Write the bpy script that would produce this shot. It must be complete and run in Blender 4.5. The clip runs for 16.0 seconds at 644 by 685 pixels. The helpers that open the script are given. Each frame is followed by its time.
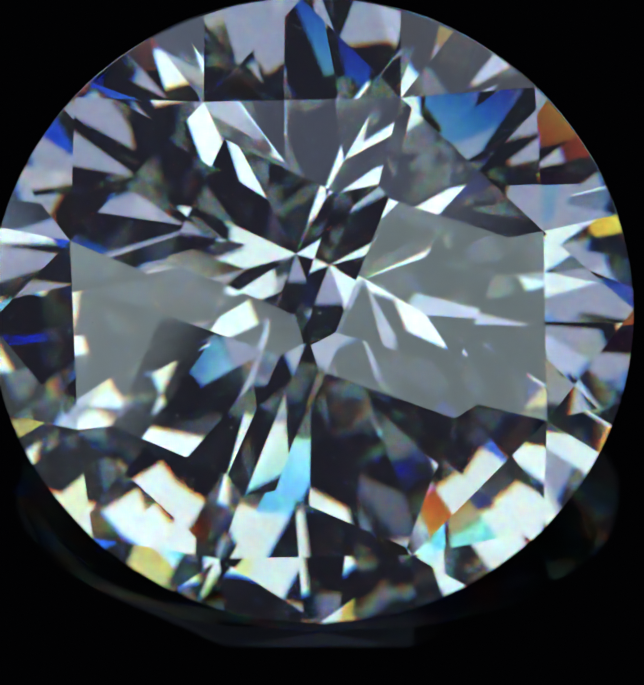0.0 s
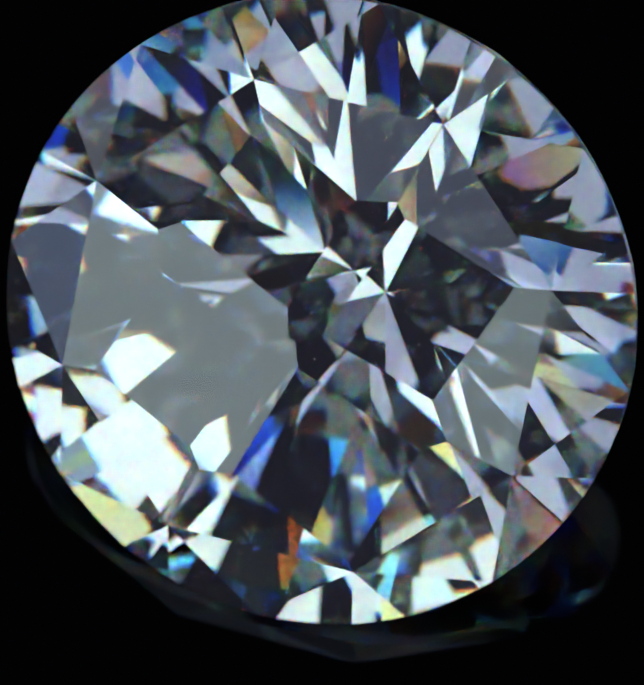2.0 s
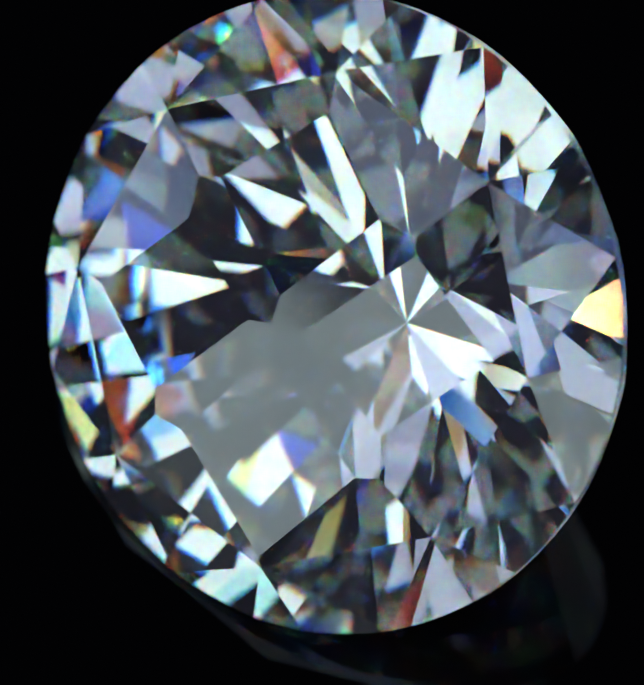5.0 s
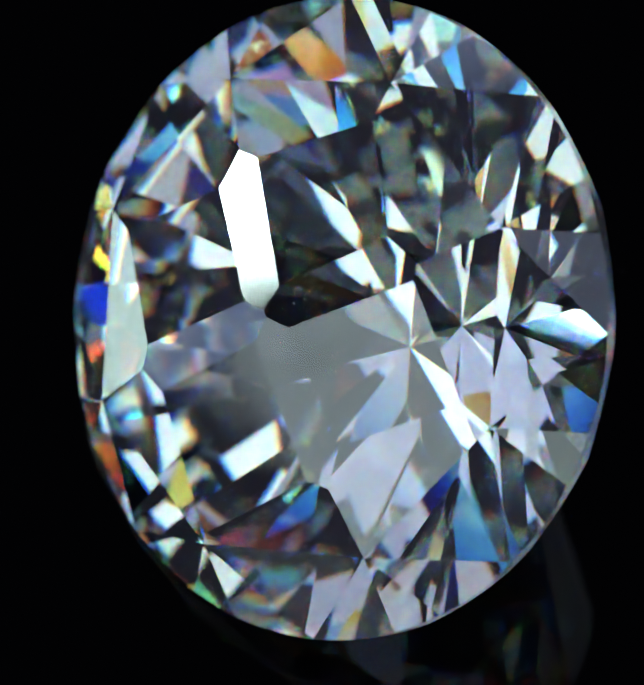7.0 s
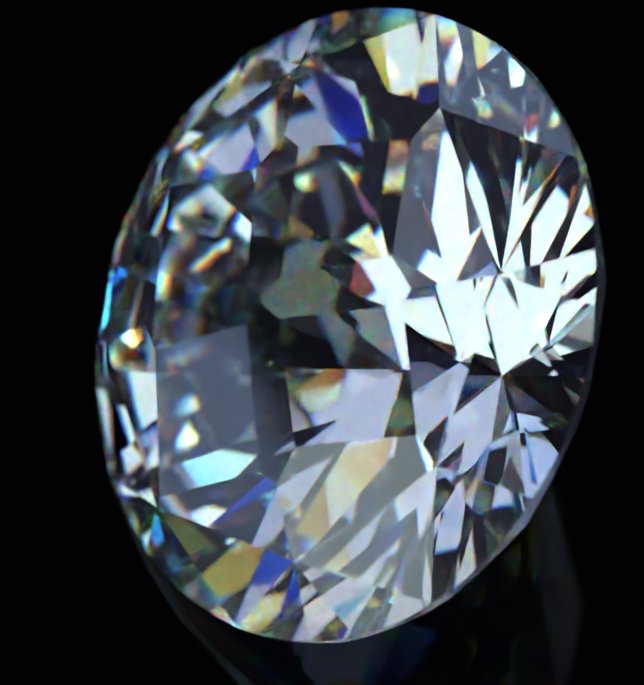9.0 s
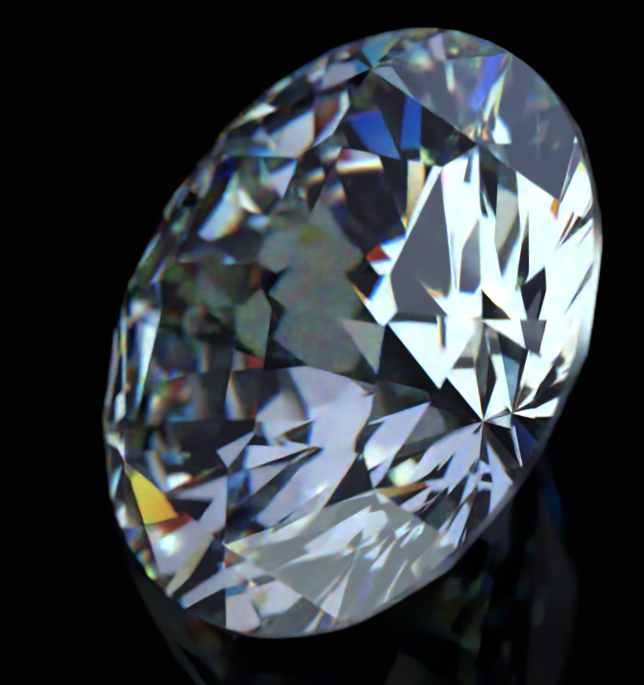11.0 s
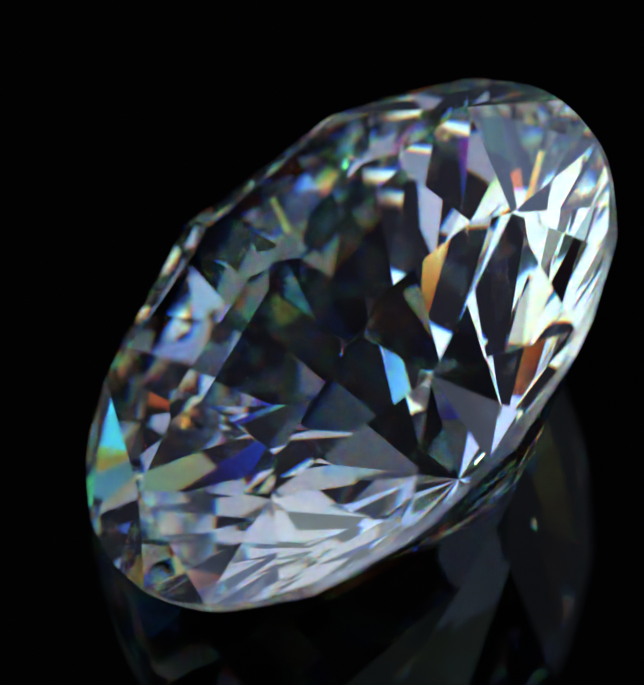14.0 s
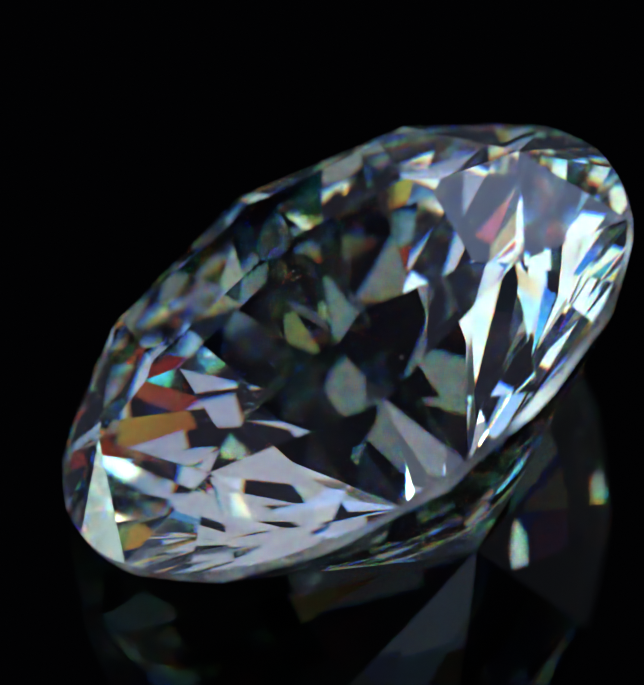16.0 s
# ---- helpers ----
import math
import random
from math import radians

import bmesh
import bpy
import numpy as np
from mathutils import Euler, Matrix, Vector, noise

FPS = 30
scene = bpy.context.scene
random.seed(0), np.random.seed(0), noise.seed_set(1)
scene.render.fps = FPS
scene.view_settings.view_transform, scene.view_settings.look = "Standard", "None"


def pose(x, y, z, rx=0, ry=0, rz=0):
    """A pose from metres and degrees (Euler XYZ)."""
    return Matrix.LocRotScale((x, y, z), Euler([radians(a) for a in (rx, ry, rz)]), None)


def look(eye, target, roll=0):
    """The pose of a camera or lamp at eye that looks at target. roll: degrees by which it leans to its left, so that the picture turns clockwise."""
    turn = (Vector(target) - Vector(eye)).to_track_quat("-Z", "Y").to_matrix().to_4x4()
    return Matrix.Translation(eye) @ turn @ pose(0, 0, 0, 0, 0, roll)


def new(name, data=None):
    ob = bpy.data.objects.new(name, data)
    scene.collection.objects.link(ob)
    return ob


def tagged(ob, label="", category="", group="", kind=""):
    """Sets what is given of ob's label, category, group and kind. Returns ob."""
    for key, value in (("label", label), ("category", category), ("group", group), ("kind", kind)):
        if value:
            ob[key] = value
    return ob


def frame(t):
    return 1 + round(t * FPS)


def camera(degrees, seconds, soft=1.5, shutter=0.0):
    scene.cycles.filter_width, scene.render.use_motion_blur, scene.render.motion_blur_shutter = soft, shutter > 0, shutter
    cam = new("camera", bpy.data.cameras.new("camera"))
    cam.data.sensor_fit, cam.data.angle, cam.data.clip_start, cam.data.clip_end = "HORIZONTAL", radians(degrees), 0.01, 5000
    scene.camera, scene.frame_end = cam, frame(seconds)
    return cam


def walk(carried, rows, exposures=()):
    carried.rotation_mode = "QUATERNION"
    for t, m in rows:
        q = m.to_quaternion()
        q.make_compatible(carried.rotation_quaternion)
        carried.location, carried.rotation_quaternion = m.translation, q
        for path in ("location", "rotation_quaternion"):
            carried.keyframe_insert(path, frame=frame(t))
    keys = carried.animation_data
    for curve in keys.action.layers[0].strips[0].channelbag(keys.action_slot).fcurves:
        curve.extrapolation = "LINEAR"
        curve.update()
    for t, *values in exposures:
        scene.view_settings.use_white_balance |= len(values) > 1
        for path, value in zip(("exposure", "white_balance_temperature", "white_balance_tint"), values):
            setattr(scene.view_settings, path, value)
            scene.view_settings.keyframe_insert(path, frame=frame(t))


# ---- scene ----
# A round checkerboard-cut stone turning on a black acrylic sheet, before a fixed macro camera.
R = 0.004                # girdle radius
F_PX = 12000.0           # focal length over the picture's 1474 columns
DIST = 0.9757 * F_PX / 720 * R
ELEV, ROLL = 64.4, -1.94
TILT, TURN_RATE, TURN_START = 40.05, -8.176, -3.305


def camera_pose():
    e, r = radians(ELEV), radians(ROLL)
    fwd = Vector((0, math.cos(e), -math.sin(e)))
    side, top = Vector((1, 0, 0)), Vector((0, math.sin(e), math.cos(e)))
    right, up = side * math.cos(r) + top * math.sin(r), top * math.cos(r) - side * math.sin(r)
    m = Matrix((right, up, -fwd)).transposed().to_4x4()
    m.translation = -fwd * DIST + (right * 6.9 - up * 17.0) * DIST / F_PX
    return m


cam = camera(2 * math.degrees(math.atan(737 / F_PX)), 16.0, soft=1.2)
walk(cam, [(0, camera_pose()), (16, camera_pose())])
cam.data.dof.use_dof = True
cam.data.dof.focus_distance = DIST - 0.15 * R
cam.data.dof.aperture_fstop = 200

# ---- light ----
scene.cycles.max_bounces = 24
scene.cycles.glossy_bounces = 24
scene.cycles.transmission_bounces = 24
world = bpy.data.worlds.new("studio_ambient")
scene.world = world
world.use_nodes = True
world.node_tree.nodes["Background"].inputs["Color"].default_value = (0.014, 0.014, 0.022, 1)
world.node_tree.nodes["Background"].inputs["Strength"].default_value = 1.0


# ---- materials ----
def nodes_of(name):
    m = bpy.data.materials.new(name)
    m.use_nodes = True
    m.node_tree.nodes.clear()
    t = m.node_tree
    return m, t, t.nodes.new("ShaderNodeOutputMaterial")


def crystal(name, rough=0.0):
    """Clear stone of high dispersion: three refractions whose bands of the spectrum overlap, gloss by Fresnel."""
    m, t, out = nodes_of(name)
    fres = t.nodes.new("ShaderNodeFresnel")
    fres.inputs["IOR"].default_value = 2.165
    gloss = t.nodes.new("ShaderNodeBsdfGlossy")
    gloss.inputs["Roughness"].default_value = rough
    gloss.inputs["Color"].default_value = (1, 1, 1, 1)
    last = None
    for ior, colour in ((2.136, (0.73, 0.11, 0.02, 1)), (2.165, (0.25, 0.78, 0.25, 1)), (2.2, (0.02, 0.11, 0.73, 1))):
        ref = t.nodes.new("ShaderNodeBsdfRefraction")
        ref.inputs["IOR"].default_value = ior
        ref.inputs["Color"].default_value = colour
        ref.inputs["Roughness"].default_value = rough
        if last is None:
            last = ref
        else:
            add = t.nodes.new("ShaderNodeAddShader")
            t.links.new(last.outputs[0], add.inputs[0])
            t.links.new(ref.outputs[0], add.inputs[1])
            last = add
    mix = t.nodes.new("ShaderNodeMixShader")
    t.links.new(fres.outputs[0], mix.inputs[0])
    t.links.new(last.outputs[0], mix.inputs[1])
    t.links.new(gloss.outputs[0], mix.inputs[2])
    t.links.new(mix.outputs[0], out.inputs["Surface"])
    return m


def paint(name, colour, rough, bump=0.0, scale=400.0, ior=1.45):
    m, t, out = nodes_of(name)
    p = t.nodes.new("ShaderNodeBsdfPrincipled")
    p.inputs["Base Color"].default_value = (*colour, 1)
    p.inputs["Roughness"].default_value = rough
    p.inputs["IOR"].default_value = ior
    if bump:
        n = t.nodes.new("ShaderNodeTexNoise")
        n.inputs["Scale"].default_value = scale
        b = t.nodes.new("ShaderNodeBump")
        b.inputs["Strength"].default_value = bump
        b.inputs["Distance"].default_value = 0.0005
        t.links.new(n.outputs["Fac"], b.inputs["Height"])
        t.links.new(b.outputs[0], p.inputs["Normal"])
    t.links.new(p.outputs[0], out.inputs["Surface"])
    return m


def glow(name, colour, strength):
    m, t, out = nodes_of(name)
    e = t.nodes.new("ShaderNodeEmission")
    e.inputs["Color"].default_value = (*colour, 1)
    e.inputs["Strength"].default_value = strength
    t.links.new(e.outputs[0], out.inputs["Surface"])
    return m


STONE = crystal("clear_crystal")
GIRDLE_STONE = crystal("bruted_crystal", 0.2)
ACRYLIC = paint("black_acrylic", (0.0006, 0.0006, 0.0007), 0.0, ior=1.43)
HOUSING = paint("black_housing", (0.02, 0.02, 0.02), 0.5, 0.2)
KEY = glow("key_diffuser", (0.76, 0.95, 0.99), 1.4)
FRONT = glow("front_diffuser", (0.75, 0.96, 0.98), 1.2)
COOL = glow("neutral_diffuser", (0.82, 0.91, 1.12), 0.52)
BLUE = glow("blue_fill", (0.55, 0.76, 1.22), 0.8)
LOW = glow("low_fill", (0.57, 0.77, 1.22), 1.1)
# Glow for added panels that stand in for grey surroundings.
DIM = glow("dim_fill", (0.7, 0.85, 1.18), 0.75)
PALE = glow("pale_diffuser", (0.7, 0.83, 1.18), 0.5)
HOT = glow("lamp_diffuser", (0.72, 1.0, 0.94), 24.0)
DUST = paint("grey_dust", (0.5, 0.48, 0.45), 0.9, 0.3, 90000.0)


def part(name, bm, material, parent, label=""):
    me = bpy.data.meshes.new(name)
    bm.to_mesh(me)
    bm.free()
    me.materials.append(material)
    ob = new(name, me)
    ob.parent = parent
    return tagged(ob, label)


# ---- ground ----
def acrylic_sheet(low):
    bm = bmesh.new()
    bmesh.ops.create_cube(bm, size=1)
    bmesh.ops.scale(bm, vec=(1.6, 1.6, 0.005), verts=bm.verts)
    bmesh.ops.translate(bm, vec=(0, 0, low - 0.0025), verts=bm.verts)
    me = bpy.data.meshes.new("ground")
    bm.to_mesh(me)
    bm.free()
    me.materials.append(ACRYLIC)
    return tagged(new("ground", me), "polished black acrylic sheet under the stone", "ground", kind="structure")


# ---- lamps and added fill panels ----
def place(az, el, dist):
    a, e = radians(az), radians(el)
    return Vector((math.sin(a) * math.cos(e), math.cos(a) * math.cos(e), math.sin(e))) * dist


def box_bm(w, h, d, z=0.0, bevel=0.0):
    bm = bmesh.new()
    bmesh.ops.create_cube(bm, size=1)
    bmesh.ops.scale(bm, vec=(w, h, d), verts=bm.verts)
    bmesh.ops.translate(bm, vec=(0, 0, z), verts=bm.verts)
    if bevel:
        bmesh.ops.bevel(bm, geom=bm.edges[:], offset=bevel, segments=2, affect="EDGES")
    return bm


def tube(r, tall):
    bm = bmesh.new()
    bmesh.ops.create_cone(bm, cap_ends=True, segments=20, radius1=r, radius2=r, depth=tall)
    bmesh.ops.translate(bm, vec=(0, 0, tall / 2), verts=bm.verts)
    return bm


SHEET_Z = -0.6725 * R


def softbox(name, label, az, el, wide, high, dist, material):
    """A lamp, or an added fill panel built like one, whose diffuser is wide by high degrees, seen from the stone."""
    w, h = 2 * dist * math.tan(radians(wide / 2)), 2 * dist * math.tan(radians(high / 2))
    lamp = new(name)
    lamp.matrix_world = lamp.matrix_basis = look(place(az, el, dist), (0, 0, 0))
    tagged(lamp, label, "studio lamp")
    part("diffuser", box_bm(w, h, 0.002), material, lamp, "glowing front panel")
    back = box_bm(w + 0.012, h + 0.012, 0.03, 0.02)
    top = [v for v in back.verts if v.co.z > 0.02]
    bmesh.ops.scale(back, vec=(0.55, 0.55, 1), verts=top)
    part("housing", back, HOUSING, lamp, "black tapered housing")
    for sx in (-1, 1):
        b = box_bm(0.006, h + 0.012, 0.008)
        bmesh.ops.translate(b, vec=(sx * (w / 2 + 0.003), 0, 0), verts=b.verts)
        part("rim", b, HOUSING, lamp)
        b = box_bm(w, 0.006, 0.008)
        bmesh.ops.translate(b, vec=(0, sx * (h / 2 + 0.003), 0), verts=b.verts)
        part("rim", b, HOUSING, lamp)
    back = lamp.matrix_world @ Vector((0, 0, 0.03))
    out = Vector((back.x, back.y, 0)).normalized()
    foot = out * 0.56
    reach = 0.56 - out.dot(back)
    arm = tube(0.005, reach + 0.006)
    bmesh.ops.rotate(arm, matrix=out.to_track_quat("Z", "Y").to_matrix(), verts=arm.verts)
    for kind, bm, at in (("arm", arm, back), ("pole", tube(0.006, back.z - SHEET_Z + 0.006), (foot.x, foot.y, SHEET_Z)),
                         ("base_plate", tube(0.04, 0.006), (foot.x, foot.y, SHEET_Z))):
        ob = part(kind, bm, HOUSING, lamp)
        ob.matrix_parent_inverse = lamp.matrix_world.inverted()
        ob.matrix_basis = Matrix.Translation(at)
    return lamp


softbox("softbox", "large bright white softbox before the turning stone", -127, 23, 42, 40, 0.30, KEY)
softbox("softbox", "upright bright white softbox before the turning stone", 150, 28, 37, 32, 0.30, FRONT)
softbox("softbox", "large neutral white softbox hung high behind the stone", 51, 42, 33, 40, 0.32, COOL)
# Added fill for the bluish glow of the surroundings; no known lamp.
softbox("softbox", "tall blue fill panel added behind the stone", 1, 27, 28, 45, 0.35, BLUE)
# Unseen panel added only to brighten the left side of the stone.
softbox("softbox", "flat low blue fill panel added beside the hot lamp", -91.5, 5, 24, 6.5, 0.33, LOW)
# Two added fill panels replace the grey zones that the facets reflect.
softbox("softbox", "narrow glowing fill panel added high beside the stone", -62, 67, 25, 15, 0.40, DIM)
softbox("softbox", "dim grey glowing fill panel added behind the stone", -43, 50, 24, 14, 0.37, DIM)
# Weak fill added to balance brightness; no source known here.
softbox("softbox", "dim grey fill panel added high over the front", 130, 64, 16, 18, 0.36, PALE)
softbox("softbox", "pale softbox hung straight above the stone", -75, 86, 20, 20, 0.42, PALE)
# Made-up panel that lifts the stone's lower left late in the turn.
softbox("softbox", "small dim fill panel added beside the camera", 154, 66, 9, 10, 0.38, PALE)
softbox("spot_lamp", "small hot lamp low beside the stone", -73, 18.2, 8, 8.5, 0.30, HOT)
# Imitates the hot lamp's bluish halo; not a separate lamp.
softbox("softbox", "small cool panel added as the hot lamp's soft halo", -65.3, 15, 7, 8.5, 0.31, COOL)

# ---- the stone ----
BETA, RHO, HC, RIM, GIR = -20.24, 0.7835, 0.207, 0.014, 0.03
CULET = Vector((0.02, 0.02, -0.89))
STRIP = ((0.0022, 0.0202, -0.0283), (0.0006, -0.024, 0.0045), (0.0028, 0.0107, -0.0104), (0.0003, -0.0123, 0.0246))
QUAD = ((0.0023, -0.0022, -0.0282), (0.0012, -0.0089, 0.0289), (0.0022, -0.0046, -0.0139), (-0.0005, 0.0062, 0.0249))
OUTER = (-0.042, 0.059, 0.024, -0.016, -0.031, 0.036, 0.017, -0.029)


def polar(r, a, z):
    return Vector((r * math.cos(radians(a)), r * math.sin(radians(a)), z))


def plane_through(a, b, c):
    n = (b - a).cross(c - a).normalized()
    if n.dot(a) < 0:
        n = -n
    return n, n.dot(a)


def sloped(az, z, fall, cross=0.0):
    a = radians(az + BETA)
    n = Vector((fall * math.cos(a) - cross * math.sin(a), fall * math.sin(a) + cross * math.cos(a), 1))
    return n / n.length, z / n.length


def stone_planes():
    """The facets as half-spaces, by zone, for a girdle of radius 1."""
    crown, girdle, pavilion = [], [], []
    for k in range(4):
        dz, dt, c = STRIP[k]
        crown.append(sloped(90 * k, 0.3768 + dz, 0.1582 + dt, c))
        dz, dt, c = QUAD[k]
        crown.append(sloped(90 * k + 45, 0.38666 + dz, 0.21739 + dt, c))
    for k in range(8):
        t = 0.38237 + OUTER[k]
        crown.append(sloped(45 * k + 22.5, HC + t * RHO * math.cos(math.pi / 8), t))
    for k in range(8):
        a = BETA + 45 * k
        c, c2 = polar(RHO, a, HC), polar(RHO, a + 45, HC)
        tip, tip2 = polar(1, a + 22.5, RIM), polar(1, a - 22.5, RIM)
        mid, mid2 = polar(1, a + 5, RIM), polar(1, a - 5, RIM)
        crown += [plane_through(c, c2, tip), plane_through(c, tip, mid), plane_through(c, tip2, mid2), plane_through(c, mid, mid2)]
    for k in range(8):
        a = BETA + 45 * k + 22.5
        pavilion.append(plane_through(CULET, polar(1, a + 3, -GIR), polar(1, a - 3, -GIR)))
        for s in (1, -1):
            ridge = CULET.lerp(polar(1 / math.cos(radians(22.5)), a + s * 22.5, -GIR), 0.22)
            pavilion.append(plane_through(polar(1, a + s * 22.5, -GIR - 0.01), ridge, polar(1, a + s * 3, -GIR)))
    for k in range(128):
        a = 360 * (k + 0.5) / 128
        girdle.append((polar(1, a, 0), math.cos(math.pi / 128)))
    return crown, girdle, pavilion


def facet(plane, others):
    """The polygon in which a plane bounds the solid."""
    n, k = plane
    u = n.orthogonal().normalized()
    v = n.cross(u)
    poly = [n * k + u * x + v * y for x, y in ((-3, -3), (3, -3), (3, 3), (-3, 3))]
    for m, j in others:
        side = [m.dot(p) - j for p in poly]
        if max(side) <= 1e-7:
            continue
        cut = []
        for i, p in enumerate(poly):
            q, a, b = poly[i - 1], side[i - 1], side[i]
            if (a > 1e-7) != (b > 1e-7):
                cut.append(q.lerp(p, a / (a - b)))
            if b <= 1e-7:
                cut.append(p)
        poly = cut
        if len(poly) < 3:
            return []
    return poly


def gemstone():
    zones = stone_planes()
    every = [p for zone in zones for p in zone]
    stone = tagged(new("gemstone"), "clear round checkerboard-cut crystal lying tilted on its pavilion", "gemstone")
    low = 0
    tilt = Matrix.Rotation(radians(TILT), 4, "X")
    for name, zone, material, label in zip(("crown", "girdle", "pavilion"), zones, (STONE, GIRDLE_STONE, STONE),
                                           ("faceted top with a checkerboard of cut faces", "thin frosted edge", "pointed faceted underside")):
        bm = bmesh.new()
        for plane in zone:
            poly = facet(plane, [p for p in every if p is not plane])
            if len(poly) > 2:
                low = min(low, min((tilt @ p).z for p in poly))
                bm.faces.new([bm.verts.new(p * R) for p in poly])
        bmesh.ops.remove_doubles(bm, verts=bm.verts, dist=2e-5 * R)
        for f in bm.faces:
            f.normal_update()
            f.smooth = name == "girdle"
        part(name, bm, material, stone, label)
    dust = bmesh.new()
    for i in range(22):
        n, k = zones[0][i % 16]
        p = facet(zones[0][i % 16], [q for q in every if q is not zones[0][i % 16]])
        w = [random.random() ** 2 for _ in p]
        spot = sum((a * b for a, b in zip(p, w)), Vector()) / sum(w)
        grain = bmesh.ops.create_icosphere(dust, subdivisions=1, radius=R * random.uniform(0.0012, 0.0028))["verts"]
        bmesh.ops.scale(dust, vec=(random.uniform(0.6, 1.6), 1, 0.5), verts=grain)
        bmesh.ops.translate(dust, vec=spot * R, verts=grain)
    part("dust", dust, DUST, stone, "few pale specks of dust")
    return stone, low * R


stone, stone_low = gemstone()
acrylic_sheet(SHEET_Z)


def motions():
    rows = []
    for i in range(33):
        t = 0.5 * i
        spin = Matrix.Rotation(radians(TURN_RATE * t + TURN_START), 4, "Z")
        rows.append((t, spin @ Matrix.Translation((-0.026 * R, 0.0704 * R, 0)) @ Matrix.Rotation(radians(TILT), 4, "X")))
    walk(stone, rows)


motions()
